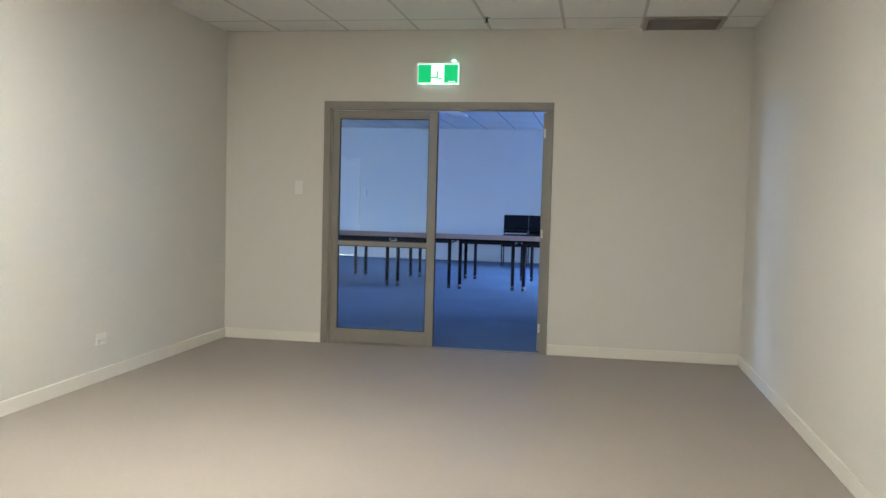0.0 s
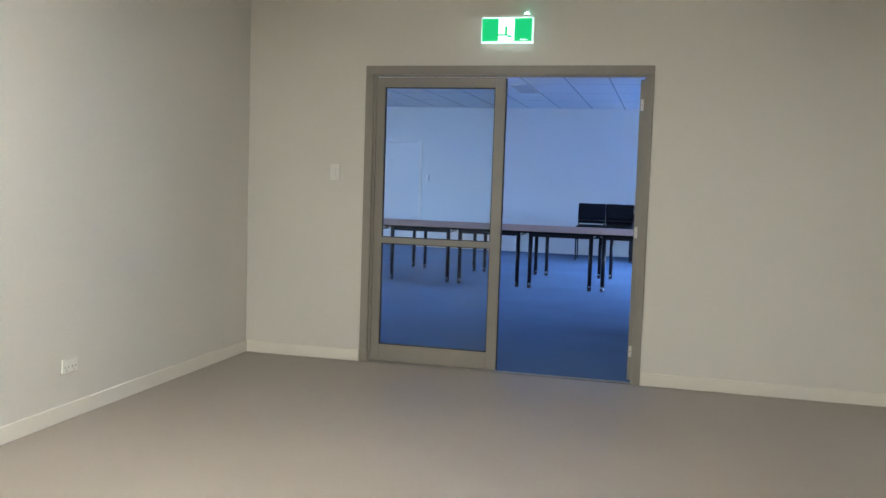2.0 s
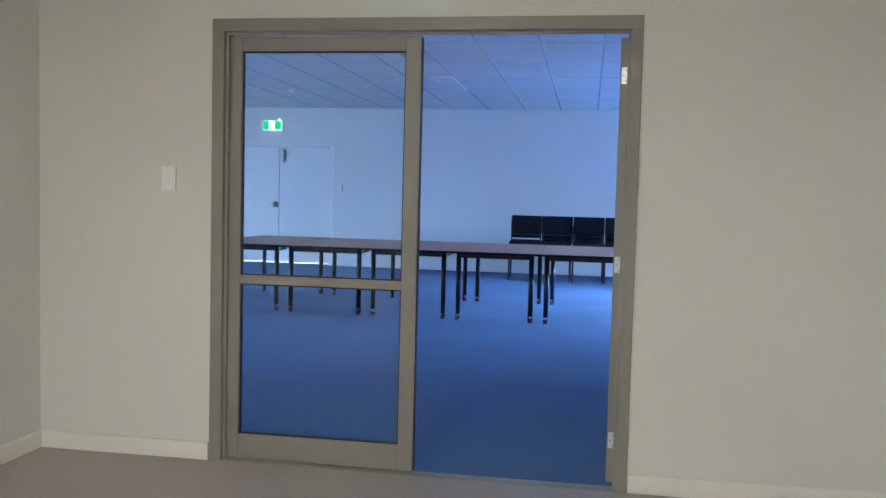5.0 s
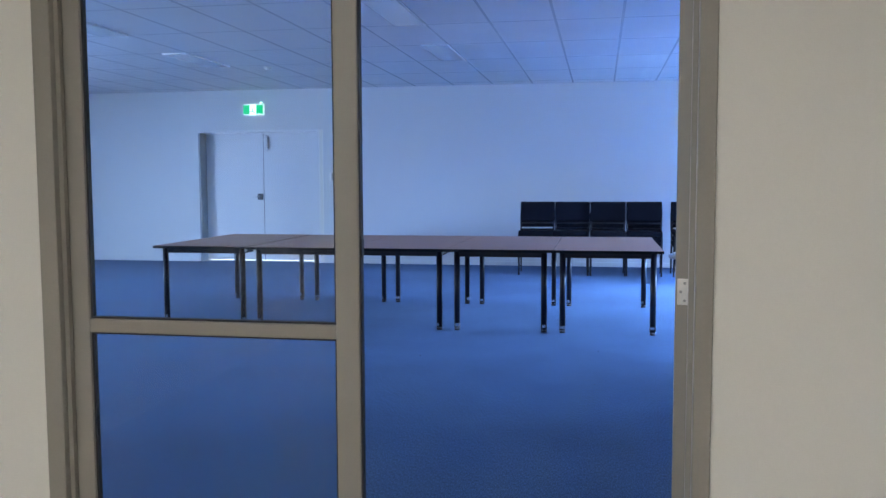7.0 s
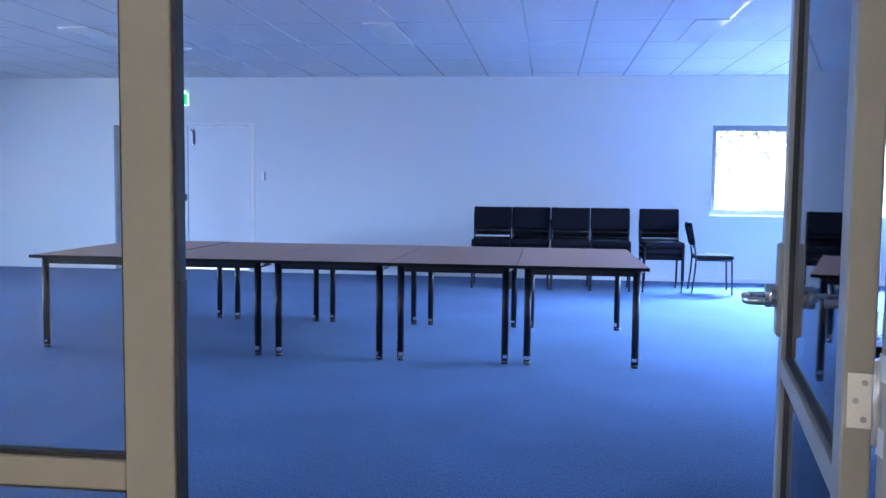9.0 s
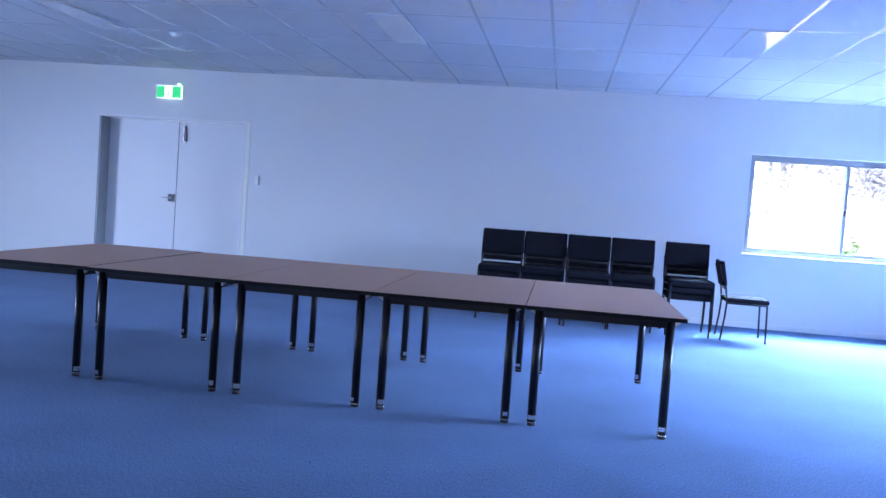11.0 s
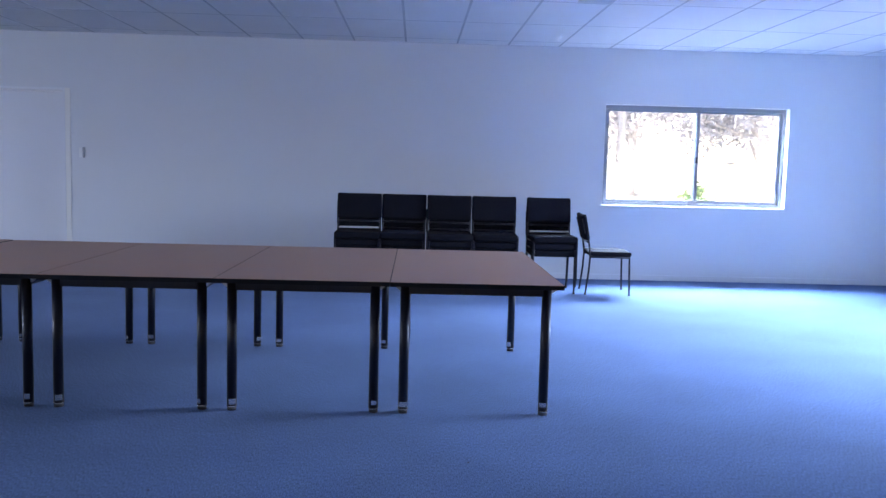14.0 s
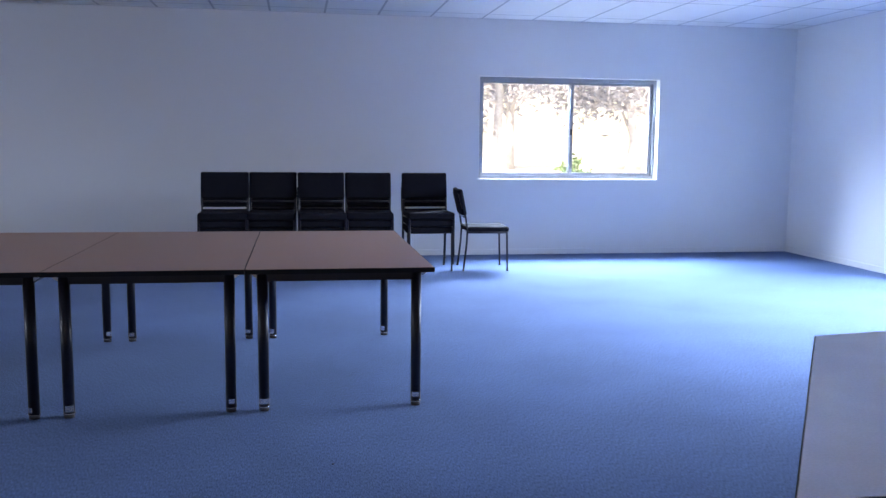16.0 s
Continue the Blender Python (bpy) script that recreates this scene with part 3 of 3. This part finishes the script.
part("base", cylinder(bmesh.new(), (0, 0, -0.008), (0, 0, 1), 0.055, 0.016, 24), PLASTIC, det)
part("cover", tube(bmesh.new(), [(0, 0, -0.016), (0, 0, -0.03), (0, 0, -0.042)], 0.046, 24, 0.026), PLASTIC, det)

# ---------------------------------------------------------------- meeting tables
TZ = 0.712
def leg(bm, x, y, top, r=0.026):
    tube(bm, [(x, y, 0.02), (x, y, top)], r, 18)


foot_rnd = random.Random(4)


def band(start, sweep, z0, z1, r=0.0274):
    """A strip wrapped part of the way round a leg."""
    bm = bmesh.new()
    n = max(3, int(sweep / 0.3))
    ring = []
    for k in range(n + 1):
        a = start + sweep * k / n
        ring.append([bm.verts.new((q * math.cos(a), q * math.sin(a), z)) for q, z in ((r, z0), (r, z1), (r - 0.003, z1), (r - 0.003, z0))])
    for a, b in zip(ring, ring[1:]):
        for k in range(4):
            bm.faces.new((a[k], b[k], b[(k + 1) % 4], a[(k + 1) % 4]))
    bm.faces.new(ring[0])
    bm.faces.new(ring[-1])
    return bm


def table_leg(parent, x, y, top):
    ob = part("leg", cylinder(bmesh.new(), (0, 0, (top + 0.02) / 2), (0, 0, 1), 0.026, top - 0.02, 20), BLACK_STEEL, parent)
    ob.location = (x, y, 0)
    z = foot_rnd.uniform(0.032, 0.05)
    part("foot_band", band(foot_rnd.uniform(3.5, 4.7), foot_rnd.choice((0.8, 1.1, 1.5, 2.6)), z, z + foot_rnd.uniform(0.022, 0.032)), CHROME, ob, "worn chrome band")
    part("foot_ring", cylinder(bmesh.new(), (0, 0, 0.021), (0, 0, 1), 0.0272, 0.004, 20), CHROME, ob)
    bm = cylinder(bmesh.new(), (0, 0, 0.010), (0, 0, 1), 0.024, 0.02, 20)
    part("glide", bm, SEAL, ob, "dark plastic glide")
    return ob


def wedge(x0, x1, y, top, drop):
    """A thin three-cornered plate from a leg out to the underside of the top."""
    bm = bmesh.new()
    near = [bm.verts.new(p) for p in ((x0, y - 0.012, top), (x1, y - 0.012, top), (x0, y - 0.012, top - drop))]
    far = [bm.verts.new(p) for p in ((x0, y + 0.012, top), (x1, y + 0.012, top), (x0, y + 0.012, top - drop))]
    bm.faces.new(near)
    bm.faces.new(far[::-1])
    for i in range(3):
        bm.faces.new((near[i], near[(i + 1) % 3], far[(i + 1) % 3], far[i]))
    return bm


def meeting_table(m):
    t = thing("meeting_table", "brown laminate meeting table with black round steel legs", "table", m, "meeting tables in a row")
    w, d = 0.9064, 1.8
    part("tabletop", boxes((-w / 2 + 0.0014, w / 2 - 0.0014, 0.0014, d - 0.0014, TZ - 0.024, TZ), bevel=0.002), LAMINATE, t)
    part("edge_strip", boxes((-w / 2, -w / 2 + 0.0014, 0, d, TZ - 0.024, TZ - 0.001), (w / 2 - 0.0014, w / 2, 0, d, TZ - 0.024, TZ - 0.001),
                             (-w / 2 + 0.0014, w / 2 - 0.0014, 0, 0.0014, TZ - 0.024, TZ - 0.001), (-w / 2 + 0.0014, w / 2 - 0.0014, d - 0.0014, d, TZ - 0.024, TZ - 0.001)), BLACK_EDGE, t, "black plastic edge strip")
    a, b, y0, y1 = -w / 2 + 0.078, w / 2 - 0.078, 0.09, d - 0.09
    z0, z1 = TZ - 0.07, TZ - 0.024
    part("frame_rail", boxes((a, b, y0 - 0.015, y0 + 0.015, z0, z1)), BLACK_STEEL, t)
    part("frame_rail", boxes((a, b, y1 - 0.015, y1 + 0.015, z0, z1)), BLACK_STEEL, t)
    part("frame_rail", boxes((a - 0.015, a + 0.015, y0 + 0.015, y1 - 0.015, z0, z1)), BLACK_STEEL, t)
    part("frame_rail", boxes((b - 0.015, b + 0.015, y0 + 0.015, y1 - 0.015, z0, z1)), BLACK_STEEL, t)
    for x in (a, b):
        for y in (y0, y1):
            table_leg(t, x, y, TZ - 0.025)
            side_x = 1 if x > 0 else -1
            part("corner_bracket", wedge(x + side_x * 0.026, x + side_x * 0.066, y, TZ - 0.0245, 0.03), HINGE, t, "pale metal corner bracket")
    return t


for k, (dx, dy) in enumerate(((0.0, 0.0), (0.0, 0.004), (0.0, 0.008), (0.0, 0.012), (-0.014, 0.04))):
    meeting_table(pose(-0.59 - 0.908 * k + dx, 12.79 + dy, 0, 0, 0, 0.4 if k == 4 else 0.0))


def trapezoid_desk(m):
    """A four-sided table whose ends slope; its own origin is the corner at the narrow end."""
    t = thing("trapezoid_table", "pale wood laminate trapezoid table with dark edge", "table", m)
    outline = [(0, 0), (0.8, 0.12), (1.6, -1.2), (-0.8, -1.2)]
    bm = bmesh.new()
    low = [bm.verts.new((x, y, TZ - 0.024)) for x, y in outline]
    top = [bm.verts.new((x, y, TZ)) for x, y in outline]
    bm.faces.new(top)
    bm.faces.new(low[::-1])
    for i in range(4):
        bm.faces.new((low[i], low[(i + 1) % 4], top[(i + 1) % 4], top[i]))
    bmesh.ops.bevel(bm, geom=list(bm.edges), offset=0.002, segments=1, affect="EDGES")
    part("tabletop", bm, DESK_TOP, t)
    bm = bmesh.new()
    for i in range(4):
        a, b = Vector((*outline[i], 0)), Vector((*outline[(i + 1) % 4], 0))
        d = (b - a).normalized()
        n = Vector((-d.y, d.x, 0)) * 0.003
        vs = [bm.verts.new(p + Vector((0, 0, z))) for z in (TZ - 0.025, TZ - 0.001) for p in (a, b, b + n, a + n)]
        for f in ((0, 1, 2, 3), (4, 5, 6, 7), (0, 1, 5, 4), (1, 2, 6, 5), (2, 3, 7, 6), (3, 0, 4, 7)):
            bm.faces.new([vs[i] for i in f])
    part("edge_strip", bm, BLACK_EDGE, t, "black plastic edge strip")
    legs = [(0.09, -0.12), (0.7, -0.14), (1.35, -1.08), (-0.56, -1.08)]
    for x, y in legs:
        table_leg(t, x, y, TZ - 0.025)
    for (x0, y0), (x1, y1) in zip(legs, legs[1:] + legs[:1]):
        part("frame_rail", tube(bmesh.new(), [(x0, y0, TZ - 0.045), (x1, y1, TZ - 0.045)], 0.018, 8), BLACK_STEEL, t)
    return t


trapezoid_desk(pose(0.84, 11.14, 0))


# ---------------------------------------------------------------- chairs
def pad(w, d, h, r, bow=0.0):
    """A soft cushion: a rounded box, its faces a little bowed."""
    bm = bmesh.new()
    bmesh.ops.create_cube(bm, size=1.0)
    for v in bm.verts:
        v.co = Vector((v.co.x * w, v.co.y * d, v.co.z * h))
    bmesh.ops.bevel(bm, geom=list(bm.edges), offset=r, segments=3, affect="EDGES", profile=0.5)
    bmesh.ops.subdivide_edges(bm, edges=[e for e in bm.edges if e.calc_length() > 0.15], cuts=5, use_grid_fill=True)
    for v in bm.verts:
        v.co.y += bow * ((2 * v.co.x / w) ** 2 - 0.5)
    for f in bm.faces:
        f.smooth = True
    return bm


def stacking_chair(m, label, group, bright=False, thick=0.05):
    """Faces its own -y; the feet stand about its origin."""
    c = thing("stacking_chair", label, "chair", m, group)
    part("seat", pad(0.475, 0.45, thick, 0.018), FABRIC, c).location = (0, -0.005, 0.46 - thick / 2)
    back = part("backrest", pad(0.485, 0.045, 0.275, 0.018, -0.012), FABRIC, c)
    back.matrix_basis = pose(0, 0.264, 0.712, -11, 0, 0)
    for s in (-1, 1):
        x = s * 0.229
        part("rear_leg", tube(bmesh.new(), [(x, 0.245, 0.0), (x, 0.215, 0.25), (x, 0.205, 0.42), (x, 0.225, 0.56), (x, 0.262, 0.66), (x, 0.3, 0.8)], 0.0105, 8), BLACK_STEEL, c)
        part("front_leg", tube(bmesh.new(), [(x, -0.22, 0.0), (x, -0.208, 0.405)], 0.0105, 8), BLACK_STEEL, c)
        part("seat_rail", tube(bmesh.new(), [(x, -0.208, 0.402), (x, 0.205, 0.402)], 0.0105, 8), BLACK_STEEL, c)
        for y in (0.245, -0.22):
            part("foot_cap", cylinder(bmesh.new(), (x, y, 0.008), (0, 0, 1), 0.0135, 0.016, 10), SEAL, c)
    part("cross_rail", tube(bmesh.new(), [(-0.229, -0.206, 0.4), (0.229, -0.206, 0.4)], 0.0095, 8), BLACK_STEEL, c)
    part("cross_rail", tube(bmesh.new(), [(-0.229, 0.222, 0.55), (0.229, 0.222, 0.55)], 0.0095, 8), BLACK_STEEL, c)
    if bright:
        # pale strip set into the gap between seat and backrest
        part("gap_strip", boxes((-0.215, 0.215, 0.166, 0.176, 0.474, 0.494), bevel=0.002), HINGE, c, "pale strip in the gap under the backrest")
    return c


base_chair = stacking_chair(pose(1.15, 17.62, 0, 0, 0, 87), "black upholstered stacking chair standing alone beside the stacks", "black stacking chairs")
stack_chair = None
stacks = ((-1.53, 17.62, 1.0), (-1.046, 17.64, -1.0), (-0.552, 17.6, 0.5), (-0.062, 17.62, -2.0), (0.547, 17.62, 1.0))
for n, (x, y, rz) in enumerate(stacks):
    for k in range(3):
        place = pose(x + 0.004 * math.sin(3.1 * n + k), y - 0.028 * k + 0.03, 0.075 * k, 0, 0, rz + 0.6 * math.sin(n + 2 * k))
        if k == 2 and n in (0, 4):
            c = stacking_chair(place, '', 'black stacking chairs', True, 0.071)
        else:
            c = copy_thing(stack_chair, place) if stack_chair else stacking_chair(place, '', 'black stacking chairs', False, 0.071)
            stack_chair = stack_chair or c
        c["label"] = ("black upholstered chair on the carpet, bottom of a stack", "black upholstered chair in the middle of a stack", "black upholstered chair on top of a stack")[k]

# specks of fluff on the carpet
for n, (x, y) in enumerate(((-0.66, 12.1), (-1.96, 11.72), (-0.68, 11.0), (0.5, 15.7))):
    bm = bmesh.new()
    bmesh.ops.create_icosphere(bm, subdivisions=2, radius=0.006)
    for v in bm.verts:
        v.co *= 1 + 0.5 * noise.noise(v.co * 290 + Vector((n, 0, 0)))
        v.co.z = v.co.z * 0.4 + 0.002
    ob = single("carpet_fluff", bm, LINT, "small dark speck of fluff on the blue carpet", "fluff", group="fluff on the carpet")
    ob.location = (x, y, 0)

# ---------------------------------------------------------------- outside
bm = bmesh.new()
bmesh.ops.create_grid(bm, x_segments=60, y_segments=60, size=600)
for v in bm.verts:
    r = max(abs(v.co.x), abs(v.co.y - 10))
    v.co.z = -0.25 + (0.0 if r < 45 else 0.5 * noise.noise(v.co * 0.02) + 0.004 * (r - 45))
single("ground", bm, GROUND, "pale dry grass outside the building", "ground", "structure")


def tree(m, height, spread, seed, leaves, label, name="gum_tree", mat=LEAF, leaf=0.11):
    rnd = random.Random(seed)
    t = thing(name, label, "tree", m, "trees outside")
    bm = bmesh.new()
    tips = []
    lean = rnd.uniform(-0.06, 0.06)
    stem = [(lean * height * k / 5 + rnd.uniform(-0.1, 0.1), rnd.uniform(-0.1, 0.1), height * 0.62 * k / 5) for k in range(6)]
    stem[0] = (0, 0, -0.3)
    tube(bm, stem, height * 0.024, 10, height * 0.011)
    for k in range(9):
        i = rnd.randint(2, 5)
        a = rnd.uniform(0, 2 * math.pi)
        s = Vector(stem[i])
        reach = spread * rnd.uniform(0.45, 1.0)
        e = s + Vector((math.cos(a) * reach, math.sin(a) * reach, height * rnd.uniform(0.08, 0.36)))
        mid_p = (s + e) / 2 + Vector((rnd.uniform(-0.2, 0.2), rnd.uniform(-0.2, 0.2), rnd.uniform(0, 0.4)))
        tube(bm, [s, mid_p, e], height * 0.009, 6, height * 0.003)
        tips += [e, mid_p, (e + mid_p) / 2]
    part("trunk", bm, BARK, t, "pale bark")
    bm = bmesh.new()
    for k in range(leaves):
        c = Vector(rnd.choice(tips)) + Vector((rnd.gauss(0, 0.34), rnd.gauss(0, 0.34), rnd.gauss(0, 0.26))) * spread * 0.5
        if c.z < height * 0.2:
            continue
        q = Euler((rnd.uniform(0, 6.3), rnd.uniform(0, 6.3), rnd.uniform(0, 6.3))).to_matrix()
        l = leaf * rnd.uniform(0.6, 1.5)
        vs = [bm.verts.new(c + q @ Vector(p)) for p in ((0, -l, 0), (l * 0.3, 0, 0.1 * l), (0, l, 0), (-l * 0.3, 0, 0.1 * l))]
        bm.faces.new(vs)
    part("crown", bm, mat, t, "sparse grey-green leaves")
    return t


for n, (x, y, h, w) in enumerate(((1.5, 30.0, 6.5, 2.4), (4.6, 34.0, 7.5, 2.8), (8.3, 33.0, 7.0, 2.6), (-2.0, 37.0, 9.0, 3.2), (6.5, 44.0, 11.0, 3.8),
                                  (12.5, 42.0, 10.0, 3.6), (2.0, 47.0, 12.0, 4.0), (17.0, 52.0, 12.0, 4.2), (10.0, 55.0, 13.0, 4.4), (-6.0, 50.0, 12.0, 4.2))):
    tree(pose(x + 0.6, y, -0.3, 0, 0, 47 * n), h, w, 3 + n, 6000, "grey-green gum tree with a pale trunk outside")
def tree_stump(m):
    t = thing("tree_stump", "grey forked dead tree stump on the dry grass", "tree stump", m)
    bm = tube(bmesh.new(), [(0, 0, -0.3), (0.03, 0, 0.5), (0.0, 0, 1.0)], 0.33, 12, 0.26)
    for a, h in ((-0.22, 1.75), (0.02, 2.3), (0.24, 1.6)):
        tube(bm, [(a * 0.5, 0, 0.85), (a, 0.03, 1.3), (a * 1.25, 0.0, h)], 0.13, 8, 0.03)
    part("trunk", bm, BARK, t)
    return t


tree_stump(pose(3.05, 26.0, -0.3))
tree(pose(5.3, 27.0, -0.3), 1.25, 0.45, 21, 700, "bright green shrub on the dry grass", "shrub", SHRUB, 0.08)
